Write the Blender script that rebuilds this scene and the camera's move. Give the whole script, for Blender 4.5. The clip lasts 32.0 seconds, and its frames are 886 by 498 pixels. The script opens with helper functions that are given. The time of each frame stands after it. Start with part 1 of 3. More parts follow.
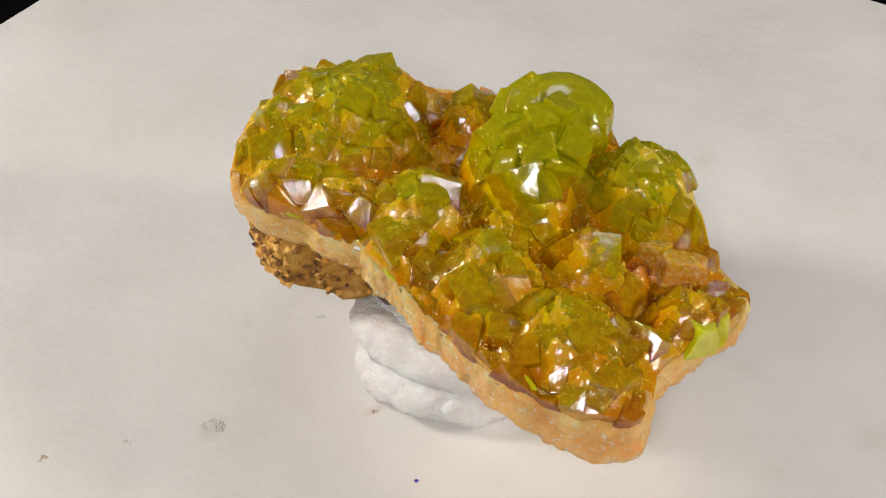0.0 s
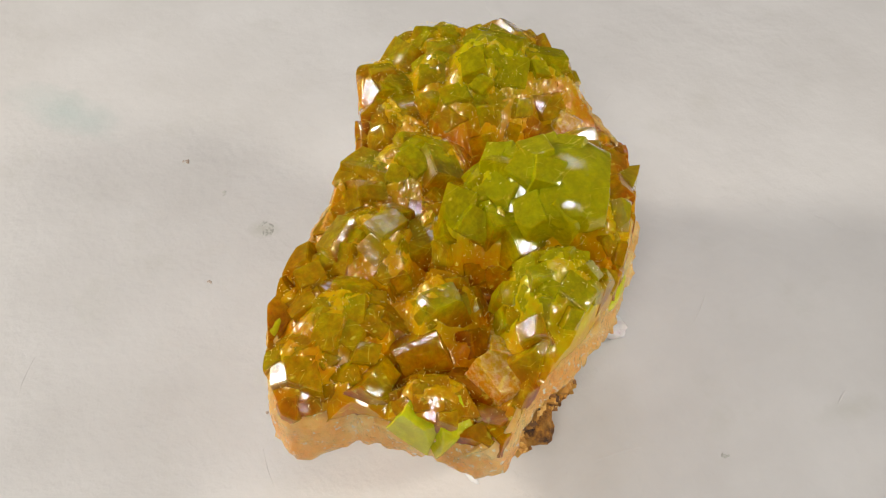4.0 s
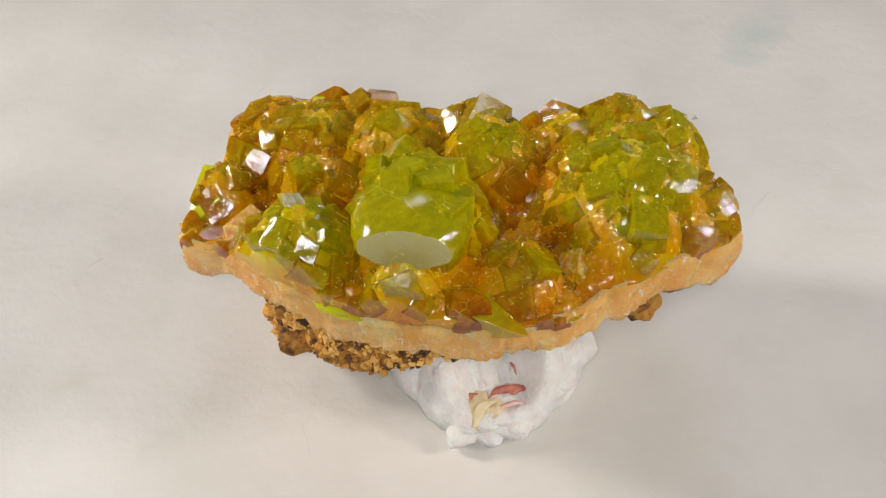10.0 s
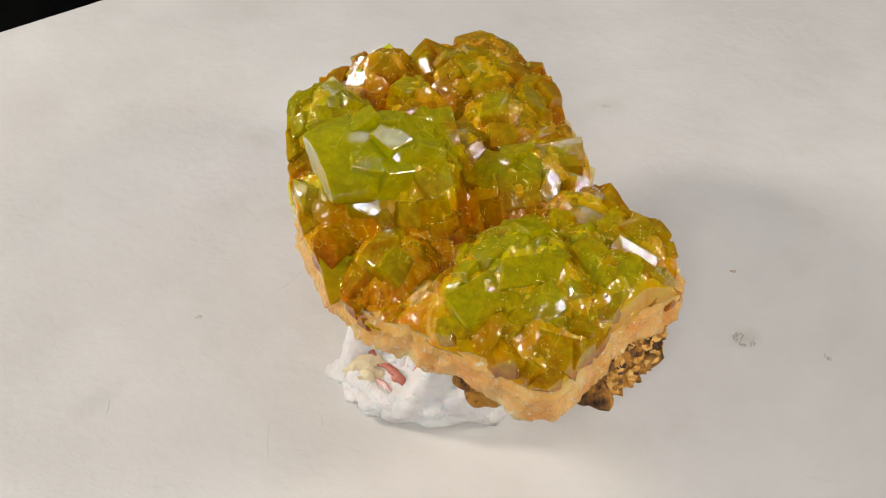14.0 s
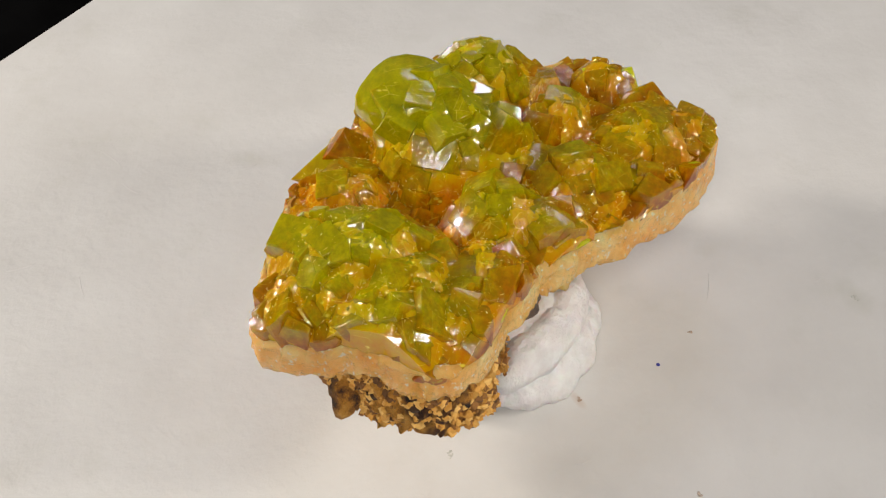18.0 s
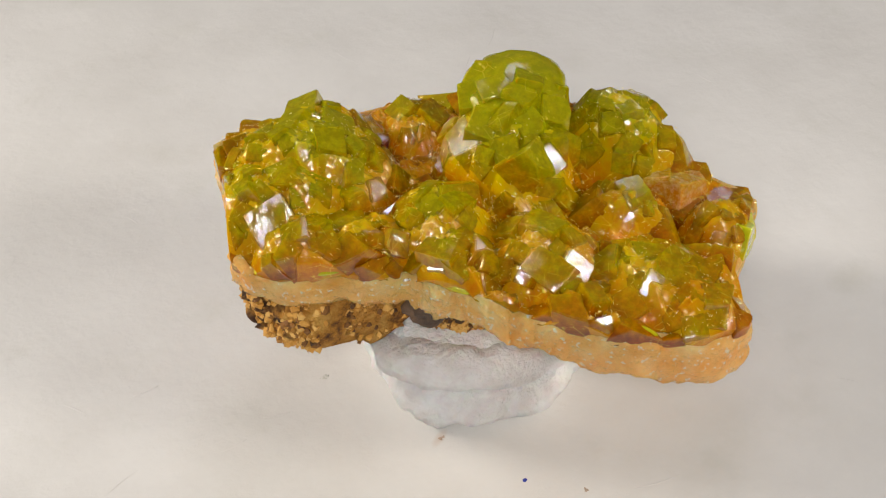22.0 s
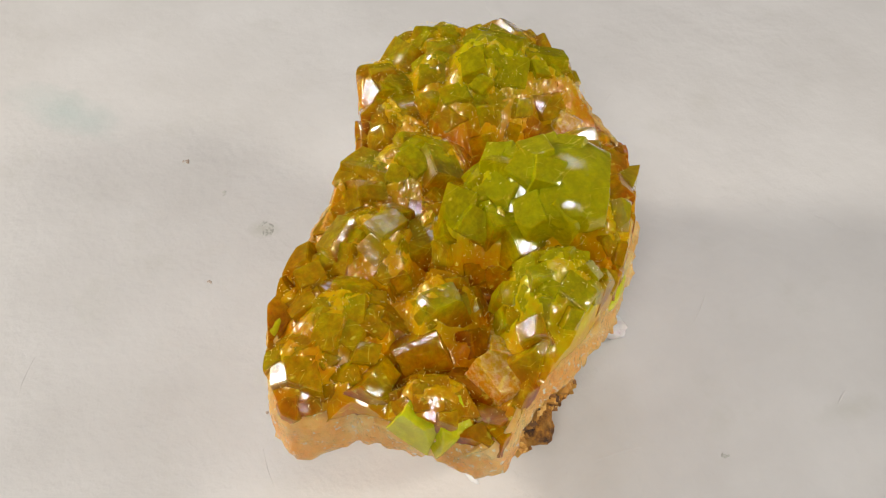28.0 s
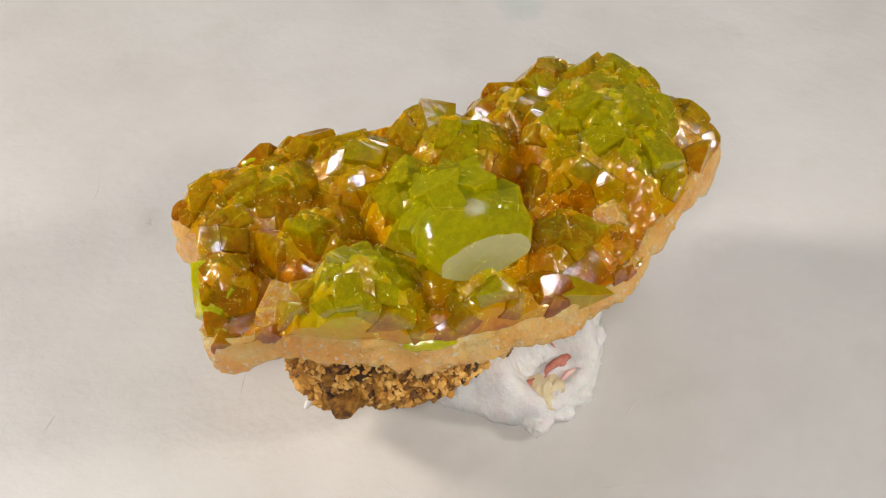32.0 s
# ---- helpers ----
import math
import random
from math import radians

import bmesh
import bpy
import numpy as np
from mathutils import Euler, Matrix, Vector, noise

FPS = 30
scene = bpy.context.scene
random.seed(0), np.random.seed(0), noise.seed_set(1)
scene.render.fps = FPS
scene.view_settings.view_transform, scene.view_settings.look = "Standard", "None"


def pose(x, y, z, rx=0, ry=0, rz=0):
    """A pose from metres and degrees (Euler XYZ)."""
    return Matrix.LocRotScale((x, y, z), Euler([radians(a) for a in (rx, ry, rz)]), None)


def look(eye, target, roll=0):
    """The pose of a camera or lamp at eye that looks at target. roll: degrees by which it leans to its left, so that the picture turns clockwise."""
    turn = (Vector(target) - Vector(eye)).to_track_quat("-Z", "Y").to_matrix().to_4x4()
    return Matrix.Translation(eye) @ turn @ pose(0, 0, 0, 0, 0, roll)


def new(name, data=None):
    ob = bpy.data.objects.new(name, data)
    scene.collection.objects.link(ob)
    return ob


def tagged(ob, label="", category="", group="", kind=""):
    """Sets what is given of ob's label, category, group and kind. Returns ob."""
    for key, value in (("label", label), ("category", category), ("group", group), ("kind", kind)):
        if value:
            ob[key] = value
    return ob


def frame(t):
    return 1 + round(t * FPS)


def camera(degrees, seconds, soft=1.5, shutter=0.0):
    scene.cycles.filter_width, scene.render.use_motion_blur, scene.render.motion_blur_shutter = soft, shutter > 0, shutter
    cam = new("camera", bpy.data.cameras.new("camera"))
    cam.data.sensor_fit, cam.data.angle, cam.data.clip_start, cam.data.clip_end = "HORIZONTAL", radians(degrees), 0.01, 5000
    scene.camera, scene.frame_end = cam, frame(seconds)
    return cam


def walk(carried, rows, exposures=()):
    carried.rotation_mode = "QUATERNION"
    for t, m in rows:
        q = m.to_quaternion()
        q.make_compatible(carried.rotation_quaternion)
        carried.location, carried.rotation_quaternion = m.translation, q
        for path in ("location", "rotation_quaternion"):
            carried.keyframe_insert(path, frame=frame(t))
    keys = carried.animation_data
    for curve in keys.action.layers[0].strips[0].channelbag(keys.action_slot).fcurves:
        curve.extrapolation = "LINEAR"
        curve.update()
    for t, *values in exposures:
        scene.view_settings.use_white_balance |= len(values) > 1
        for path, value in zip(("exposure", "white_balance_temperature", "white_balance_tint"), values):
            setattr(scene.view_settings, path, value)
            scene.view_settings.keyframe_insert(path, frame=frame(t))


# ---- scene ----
# A yellow-green crystal crust on a lump of putty, on a white tile that turns once in 24 seconds before a still camera.
cam = camera(39.4, 32.0, soft=1.2)
STAND = pose(0, -0.1007, 0.1130, 0, 0, 1.647) @ pose(0, 0, 0, 45.453, 0, 0) @ pose(0, 0, 0, 0, 0, -2.751)
walk(cam, [(0.0, STAND), (32.0, STAND)])

# ---- light ----
scene.view_settings.exposure = 0.0
world = bpy.data.worlds.new("room")
world.use_nodes = True
scene.world = world
world.node_tree.nodes["Background"].inputs["Color"].default_value = (0.80, 0.86, 1.0, 1)
world.node_tree.nodes["Background"].inputs["Strength"].default_value = 0.055


def lamp(name, where, target, size, watts, colour, spread=180):
    data = bpy.data.lights.new(name, "AREA")
    data.shape, data.size, data.energy, data.color = "DISK", size, watts, colour
    data.spread = radians(spread)
    ob = new(name, data)
    ob.matrix_world = look(where, target)
    return ob


lamp("lamp_left", (-0.31, 0.085, 0.17), (0, 0, 0.02), 0.075, 0.35, (1.0, 0.925, 0.83), 110)
lamp("lamp_right", (0.33, -0.05, 0.17), (0, 0, 0.02), 0.065, 0.69, (1.0, 0.925, 0.83))
lamp("lamp_front", (-0.02, -0.235, 0.245), (0, 0, 0.0), 0.10, 0.64, (1.0, 0.965, 0.92))
lamp("window", (0.04, 0.36, 0.40), (0, 0, 0.0), 0.15, 0.26, (0.78, 0.80, 1.0))

MM = 0.001


# ---- materials ----
mineral = new("mineral_specimen")  # its axes carry the grain of all its materials
mineral.empty_display_size = 0.01


def material(name):
    m = bpy.data.materials.new(name)
    m.use_nodes = True
    nt = m.node_tree
    return m, nt, nt.nodes["Principled BSDF"]


def node(nt, kind, values=(), **fields):
    n = nt.nodes.new("ShaderNode" + kind)
    for key, value in fields.items():
        setattr(n, key, value)
    for key, value in dict(values).items():
        n.inputs[key].default_value = value
    return n


def ramp(nt, source, stops):
    n = nt.nodes.new("ShaderNodeValToRGB")
    while len(n.color_ramp.elements) < len(stops):
        n.color_ramp.elements.new(0.5)
    for e, (at, colour) in zip(n.color_ramp.elements, stops):
        e.position, e.color = at, (*colour, 1) if len(colour) == 3 else colour
    nt.links.new(source, n.inputs[0])
    return n.outputs[0]


def noise_of(nt, scale, detail=4, rough=0.55, coords="Object"):
    tc = node(nt, "TexCoord")
    n = node(nt, "TexNoise", {"Scale": scale, "Detail": detail, "Roughness": rough})
    nt.links.new(tc.outputs[coords], n.inputs["Vector"])
    return n.outputs["Fac"]


def mix(nt, fac, a, b, how="MIX"):
    n = node(nt, "Mix", data_type="RGBA", blend_type=how)
    for socket, value in ((n.inputs["Factor"], fac), (n.inputs[6], a), (n.inputs[7], b)):
        if hasattr(value, "is_output"):
            nt.links.new(value, socket)
        else:
            socket.default_value = value if isinstance(value, float) else (*value, 1)
    return n.outputs[2]


def maths(nt, how, a, b):
    n = node(nt, "Math", operation=how)
    for socket, value in zip(n.inputs, (a, b)):
        if hasattr(value, "is_output"):
            nt.links.new(value, socket)
        else:
            socket.default_value = value
    return n.outputs[0]


def bump(nt, p, height, strength, distance):
    b = node(nt, "Bump", {"Strength": strength, "Distance": distance})
    nt.links.new(height, b.inputs["Height"])
    nt.links.new(b.outputs[0], p.inputs["Normal"])


def glitter(nt, p, weight, rare=0.86, skin=0.0, wavy=0.45):
    """A thin clear skin, smooth in most places, broken into tiny facets that sparkle one by one."""
    tc = node(nt, "TexCoord")
    cells = node(nt, "TexVoronoi", {"Scale": 1000.0, "Randomness": 1.0}, feature="F1")
    fine = node(nt, "TexVoronoi", {"Scale": 3600.0, "Randomness": 1.0}, feature="F1")
    for n in (cells, fine):
        nt.links.new(tc.outputs["Object"], n.inputs["Vector"])
    pick = node(nt, "SeparateColor")
    nt.links.new(fine.outputs["Color"], pick.inputs[0])
    chosen = ramp(nt, pick.outputs[0], [(rare, (0, 0, 0)), (rare + 0.02, (1, 1, 1))])
    h = maths(nt, "ADD", cells.outputs["Distance"], maths(nt, "MULTIPLY", fine.outputs["Distance"], 0.3))
    h = maths(nt, "ADD", maths(nt, "MULTIPLY", h, chosen), maths(nt, "MULTIPLY", noise_of(nt, 300, 4, 0.5), wavy))
    b = node(nt, "Bump", {"Strength": 0.8, "Distance": 0.0005})
    nt.links.new(h, b.inputs["Height"])
    nt.links.new(b.outputs[0], p.inputs["Coat Normal"])
    nt.links.new(ramp(nt, chosen, [(0.0, (skin,) * 3), (1.0, (weight,) * 3)]), p.inputs["Coat Weight"])
    p.inputs["Coat Roughness"].default_value = 0.04
    p.inputs["Coat IOR"].default_value = 1.55


def inside(nt, stretch=(1, 1, 1), turn=(0, 0, 0)):
    """Coordinates in the specimen's own axes, the same for all its crystals."""
    tc = node(nt, "TexCoord")
    tc.object = mineral
    at = node(nt, "Mapping")
    at.inputs["Scale"].default_value = stretch
    at.inputs["Rotation"].default_value = turn
    nt.links.new(tc.outputs["Object"], at.inputs[0])
    return at.outputs[0]


def noise_in(nt, vector, scale, detail=4, rough=0.55):
    n = node(nt, "TexNoise", {"Scale": scale, "Detail": detail, "Roughness": rough})
    nt.links.new(vector, n.inputs["Vector"])
    return n.outputs["Fac"]


def depth_tint(nt, vector, joined):
    """How green the crystal is: amber where it is rooted in the crust, greener on its outer part, as light through
    thick and thin crystal would tint it.
    """
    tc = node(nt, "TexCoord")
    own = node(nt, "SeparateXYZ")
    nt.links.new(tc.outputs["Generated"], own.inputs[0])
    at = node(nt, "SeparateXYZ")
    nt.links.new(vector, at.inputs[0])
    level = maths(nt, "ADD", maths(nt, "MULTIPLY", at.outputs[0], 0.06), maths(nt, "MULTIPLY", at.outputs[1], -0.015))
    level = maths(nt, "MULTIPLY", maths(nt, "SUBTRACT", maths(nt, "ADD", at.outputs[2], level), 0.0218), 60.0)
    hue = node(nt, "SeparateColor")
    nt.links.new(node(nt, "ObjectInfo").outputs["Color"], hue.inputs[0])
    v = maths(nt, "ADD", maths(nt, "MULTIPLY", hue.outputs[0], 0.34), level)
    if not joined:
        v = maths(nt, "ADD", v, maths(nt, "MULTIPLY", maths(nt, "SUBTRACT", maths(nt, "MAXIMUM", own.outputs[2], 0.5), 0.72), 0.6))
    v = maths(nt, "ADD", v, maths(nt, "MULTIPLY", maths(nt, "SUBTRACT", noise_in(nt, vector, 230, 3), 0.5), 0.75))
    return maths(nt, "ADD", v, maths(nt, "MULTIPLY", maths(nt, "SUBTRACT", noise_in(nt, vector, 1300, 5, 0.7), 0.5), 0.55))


def crystal_material(name, root, deep, body, tip, rough=0.015, shift=0.0, frost=0.0, clear=0.5, joined=False, wavy=0.6, streak=0.09, ior=1.58):
    """Clear glossy crystal with a cloudy, coloured inside."""
    m, nt, p = material(name)
    vector = inside(nt)
    v = maths(nt, "ADD", depth_tint(nt, vector, joined), shift)
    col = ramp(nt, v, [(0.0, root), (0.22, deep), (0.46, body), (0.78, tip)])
    cloud = ramp(nt, noise_in(nt, vector, 900, 6, 0.7), [(0.42, (1, 1, 1)), (0.66, (0.45, 0.45, 0.45))])
    # glints of cleavage in the clouded inside, painted as bright gold flecks and seams
    fleck = node(nt, "TexVoronoi", {"Scale": 1150.0, "Randomness": 1.0}, feature="F1")
    nt.links.new(inside(nt, (1.0, 0.45, 0.8), (0.5, 0.2, 0.9)), fleck.inputs["Vector"])
    seam = node(nt, "TexVoronoi", {"Scale": 480.0, "Randomness": 1.0}, feature="DISTANCE_TO_EDGE")
    nt.links.new(inside(nt, (1.0, 0.6, 1.3), (0.1, 0.6, 0.3)), seam.inputs["Vector"])
    some = ramp(nt, noise_in(nt, vector, 420, 4, 0.6), [(0.50, (0, 0, 0)), (0.60, (1, 1, 1))])
    spark = maths(nt, "MULTIPLY", ramp(nt, fleck.outputs["Distance"], [(0.10, (1, 1, 1)), (0.22, (0, 0, 0))]), some)
    line = maths(nt, "MULTIPLY", ramp(nt, seam.outputs["Distance"], [(0.004, (1, 1, 1)), (0.022, (0, 0, 0))]), some)
    lit = maths(nt, "MULTIPLY", maths(nt, "MAXIMUM", spark, maths(nt, "MULTIPLY", line, 0.6)), 0.85)
    inner = mix(nt, lit, col, (0.88, 0.72, 0.07))
    if frost:
        film = ramp(nt, noise_in(nt, vector, 1500, 6, 0.75), [(0.46, (0, 0, 0)), (0.62, (frost * 0.5,) * 3)])
        inner = mix(nt, film, inner, (0.90, 0.71, 0.28))
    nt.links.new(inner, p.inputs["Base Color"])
    p.inputs["Roughness"].default_value = 0.6
    p.inputs["Specular IOR Level"].default_value = 0.0
    p.inputs["Subsurface Weight"].default_value = 0.85
    p.inputs["Subsurface Scale"].default_value = 0.0011
    p.inputs["Subsurface Radius"].default_value = (1.0, 0.6, 0.05)
    # uneven, finely grooved faces
    hair = noise_in(nt, inside(nt, (1.0, 0.12, 0.5), (0.4, 0.3, 0.7)), 2600, 4, 0.6)
    grain = noise_in(nt, vector, 2600, 4, 0.65)
    h = maths(nt, "MULTIPLY", noise_in(nt, vector, 420, 3, 0.5), wavy)
    h = maths(nt, "ADD", h, maths(nt, "MULTIPLY", hair, streak))
    h = maths(nt, "ADD", h, maths(nt, "MULTIPLY", grain, 0.045 + 0.5 * frost))
    relief = node(nt, "Bump", {"Strength": 1.0, "Distance": 0.00034})
    nt.links.new(h, relief.inputs["Height"])
    nt.links.new(relief.outputs[0], p.inputs["Normal"])
    glass = node(nt, "BsdfTransparent")
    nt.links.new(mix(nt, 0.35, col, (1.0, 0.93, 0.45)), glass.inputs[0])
    solid = node(nt, "MixShader")
    nt.links.new(maths(nt, "MULTIPLY", cloud, clear), solid.inputs[0])
    nt.links.new(p.outputs[0], solid.inputs[1])
    nt.links.new(glass.outputs[0], solid.inputs[2])
    shine = node(nt, "BsdfAnisotropic", {"Color": (1, 1, 1, 1)})
    nt.links.new(ramp(nt, noise_in(nt, vector, 700, 5, 0.65), [(0.40, (rough,) * 3), (0.70, (rough + 0.05 + 0.3 * frost,) * 3)]), shine.inputs["Roughness"])
    nt.links.new(relief.outputs[0], shine.inputs["Normal"])
    edge = node(nt, "Fresnel", {"IOR": ior})
    nt.links.new(relief.outputs[0], edge.inputs["Normal"])
    skin = node(nt, "MixShader")
    nt.links.new(edge.outputs[0], skin.inputs[0])
    nt.links.new(solid.outputs[0], skin.inputs[1])
    nt.links.new(shine.outputs[0], skin.inputs[2])
    nt.links.new(skin.outputs[0], nt.nodes["Material Output"].inputs["Surface"])
    return m


# ROOT is darkest: the dimness of deep hollows is put into the colour
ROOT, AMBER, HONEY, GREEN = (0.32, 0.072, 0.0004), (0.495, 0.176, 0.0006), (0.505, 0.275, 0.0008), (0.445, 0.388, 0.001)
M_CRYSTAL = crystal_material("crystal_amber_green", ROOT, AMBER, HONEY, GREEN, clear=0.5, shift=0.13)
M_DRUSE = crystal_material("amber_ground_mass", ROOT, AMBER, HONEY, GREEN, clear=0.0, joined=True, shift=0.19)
M_BIG = crystal_material("crystal_olive", (0.50, 0.32, 0.001), (0.48, 0.35, 0.001), (0.46, 0.38, 0.001), (0.42, 0.385, 0.002), clear=0.4, wavy=0.35)
M_LIME = crystal_material("crystal_lime", (0.56, 0.50, 0.008), (0.58, 0.54, 0.008), (0.60, 0.60, 0.010), (0.60, 0.66, 0.02), clear=0.3, rough=0.06)
# olive crystal with the white tile's reflection put into its colour
M_REFLECTION = crystal_material("crystal_tile_reflection", (0.36, 0.33, 0.09), (0.38, 0.35, 0.11), (0.42, 0.39, 0.14), (0.44, 0.41, 0.16), rough=0.22, clear=0.05, wavy=0.3)
M_FROST = crystal_material("crystal_frosted", AMBER, HONEY, HONEY, GREEN, rough=0.12, frost=0.9, clear=0.1)


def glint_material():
    # bright gold of a glint, put into the colour of the added slivers
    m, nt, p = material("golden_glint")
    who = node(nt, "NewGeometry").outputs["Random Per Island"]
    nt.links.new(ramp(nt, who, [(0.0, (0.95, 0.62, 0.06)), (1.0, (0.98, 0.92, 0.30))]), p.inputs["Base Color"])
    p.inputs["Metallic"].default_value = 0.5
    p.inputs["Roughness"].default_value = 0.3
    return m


M_GLINT = glint_material()


def crust_material():
    m, nt, p = material("peach_crust")
    col = ramp(nt, noise_of(nt, 260, 6), [(0.32, (0.84, 0.36, 0.06)), (0.50, (0.91, 0.47, 0.13)), (0.68, (0.95, 0.62, 0.25))])
    spots = ramp(nt, noise_of(nt, 1500, 3), [(0.60, (0, 0, 0)), (0.68, (1, 1, 1))])
    nt.links.new(mix(nt, spots, col, (0.90, 0.74, 0.50)), p.inputs["Base Color"])
    p.inputs["Roughness"].default_value = 0.26
    p.inputs["IOR"].default_value = 1.5
    p.inputs["Subsurface Weight"].default_value = 0.8
    p.inputs["Subsurface Scale"].default_value = 0.002
    p.inputs["Subsurface Radius"].default_value = (1.0, 0.6, 0.35)
    bump(nt, p, maths(nt, "ADD", noise_of(nt, 1500, 6, 0.75), maths(nt, "MULTIPLY", noise_of(nt, 420, 4), 1.4)), 1.0, 0.0006)
    glitter(nt, p, 0.8, 0.85)
    return m


M_CRUST = crust_material()


def rock_material():
    m, nt, p = material("limonite_rock")
    col = ramp(nt, noise_of(nt, 330, 8, 0.72), [(0.36, (0.05, 0.025, 0.012)), (0.43, (0.30, 0.12, 0.02)), (0.50, (0.62, 0.27, 0.03)), (0.64, (0.78, 0.44, 0.09))])
    zone = ramp(nt, noise_of(nt, 120, 4, 0.6), [(0.36, (0.12, 0.09, 0.08)), (0.46, (1, 1, 1))])
    nt.links.new(mix(nt, 1.0, col, zone, "MULTIPLY"), p.inputs["Base Color"])
    p.inputs["Roughness"].default_value = 0.85
    bump(nt, p, noise_of(nt, 700, 8, 0.75), 1.0, 0.0012)
    return m


M_ROCK = rock_material()


def dull_material(name, a, b, scale, rough, relief=0.3, depth=0.0002, fine=1200, sss=0.0):
    m, nt, p = material(name)
    nt.links.new(ramp(nt, noise_of(nt, scale, 6), [(0.35, a), (0.65, b)]), p.inputs["Base Color"])
    p.inputs["Roughness"].default_value = rough
    p.inputs["Subsurface Weight"].default_value = sss
    p.inputs["Subsurface Scale"].default_value = 0.001
    bump(nt, p, noise_of(nt, fine, 6, 0.65), relief, depth)
    return m


def grain_material():
    m, nt, p = material("rock_grain")
    who = node(nt, "NewGeometry").outputs["Random Per Island"]
    col = ramp(nt, who, [(0.0, (0.06, 0.03, 0.014)), (0.18, (0.26, 0.11, 0.025)), (0.40, (0.66, 0.32, 0.05)), (1.0, (0.84, 0.52, 0.15))])
    nt.links.new(col, p.inputs["Base Color"])
    p.inputs["Roughness"].default_value = 0.8
    bump(nt, p, noise_of(nt, 2000, 5, 0.7), 0.8, 0.0003)
    return m


M_GRAIN = grain_material()
M_DARKROCK = dull_material("dark_rock", (0.06, 0.04, 0.03), (0.24, 0.15, 0.09), 300, 0.7, 0.8, 0.0005)
M_PUTTY = dull_material("white_putty", (0.80, 0.77, 0.755), (0.92, 0.91, 0.90), 420, 0.6, 1.0, 0.0010, 800, 0.15)
M_STAIN = dull_material("red_stain", (0.30, 0.05, 0.03), (0.55, 0.22, 0.16), 500, 0.6)
M_PINK = dull_material("pink_stain", (0.66, 0.36, 0.32), (0.78, 0.56, 0.52), 500, 0.6)
M_BEIGE = dull_material("beige_flake", (0.62, 0.50, 0.28), (0.74, 0.66, 0.46), 500, 0.7, 0.6)
M_BLUE = dull_material("blue_paint", (0.02, 0.03, 0.25), (0.03, 0.05, 0.35), 500, 0.5)
M_SMUDGE = dull_material("grey_green_dirt", (0.48, 0.48, 0.43), (0.59, 0.58, 0.53), 900, 0.8)
M_RUST = dull_material("brown_dirt", (0.40, 0.28, 0.20), (0.55, 0.45, 0.36), 900, 0.8)
M_BLACK = dull_material("black_cloth", (0.002, 0.002, 0.002), (0.004, 0.004, 0.004), 60, 0.9)
M_BLACK.node_tree.nodes["Principled BSDF"].inputs["Specular IOR Level"].default_value = 0.0
M_CHALK = dull_material("white_residue", (0.72, 0.71, 0.69), (0.80, 0.79, 0.77), 300, 0.7)


def tile_material():
    m, nt, p = material("white_tile")
    broad = ramp(nt, noise_of(nt, 30, 7, 0.62), [(0.3, (0.59, 0.57, 0.54)), (0.7, (0.69, 0.675, 0.65))])
    grime = ramp(nt, noise_of(nt, 85, 6, 0.65), [(0.56, (0, 0, 0)), (0.78, (0.34, 0.34, 0.34))])
    col = mix(nt, grime, broad, (0.50, 0.49, 0.42))
    tc = node(nt, "TexCoord")
    ragged = noise_of(nt, 120, 5, 0.65)
    for x, y, turn, a, b, colour, most in ((-0.0685, -0.0285, 25, 0.012, 0.005, (0.40, 0.52, 0.49), 0.55), (-0.030, -0.0142, 60, 0.0026, 0.0018, (0.42, 0.42, 0.34), 0.6), (0.0036, -0.0476, 10, 0.004, 0.002, (0.46, 0.45, 0.38), 0.4),
                                           (-0.0114, -0.0122, 30, 0.0016, 0.0007, (0.50, 0.34, 0.24), 0.6), (0.033, 0.030, 80, 0.006, 0.002, (0.50, 0.49, 0.42), 0.35), (-0.020, 0.052, 140, 0.007, 0.003, (0.50, 0.48, 0.42), 0.3), (0.045, -0.018, 20, 0.005, 0.003, (0.50, 0.48, 0.40), 0.35)):
        at = node(nt, "Mapping", vector_type="TEXTURE")
        at.inputs["Location"].default_value = (x, y, 0)
        at.inputs["Rotation"].default_value = (0, 0, radians(turn))
        at.inputs["Scale"].default_value = (a, b, 1)
        nt.links.new(tc.outputs["Object"], at.inputs[0])
        far = node(nt, "VectorMath", operation="LENGTH")
        nt.links.new(at.outputs[0], far.inputs[0])
        d = maths(nt, "ADD", far.outputs["Value"], maths(nt, "MULTIPLY", ragged, 1.6))
        col = mix(nt, ramp(nt, maths(nt, "MULTIPLY", d, 0.4), [(0.30, (most,) * 3), (0.72, (0, 0, 0))]), col, colour)
    nt.links.new(col, p.inputs["Base Color"])
    nt.links.new(ramp(nt, noise_of(nt, 60, 5), [(0.3, (0.42,) * 3), (0.7, (0.60,) * 3)]), p.inputs["Roughness"])
    bump(nt, p, maths(nt, "ADD", noise_of(nt, 260, 7, 0.62), maths(nt, "MULTIPLY", noise_of(nt, 45, 4), 2.4)), 0.42, 0.0006)
    return m


M_TILE = tile_material()


# ---- builders ----
def part(name, bm, mat, parent, label="", smooth=False):
    me = bpy.data.meshes.new(name)
    bm.normal_update()
    bm.to_mesh(me)
    bm.free()
    me.materials.append(mat)
    if smooth:
        me.shade_smooth()
    ob = new(name, me)
    ob.parent = parent
    if label:
        tagged(ob, label)
    return ob


def empty(name, label, category):
    ob = new(name)
    ob.empty_display_size = 0.01
    return tagged(ob, label, category)


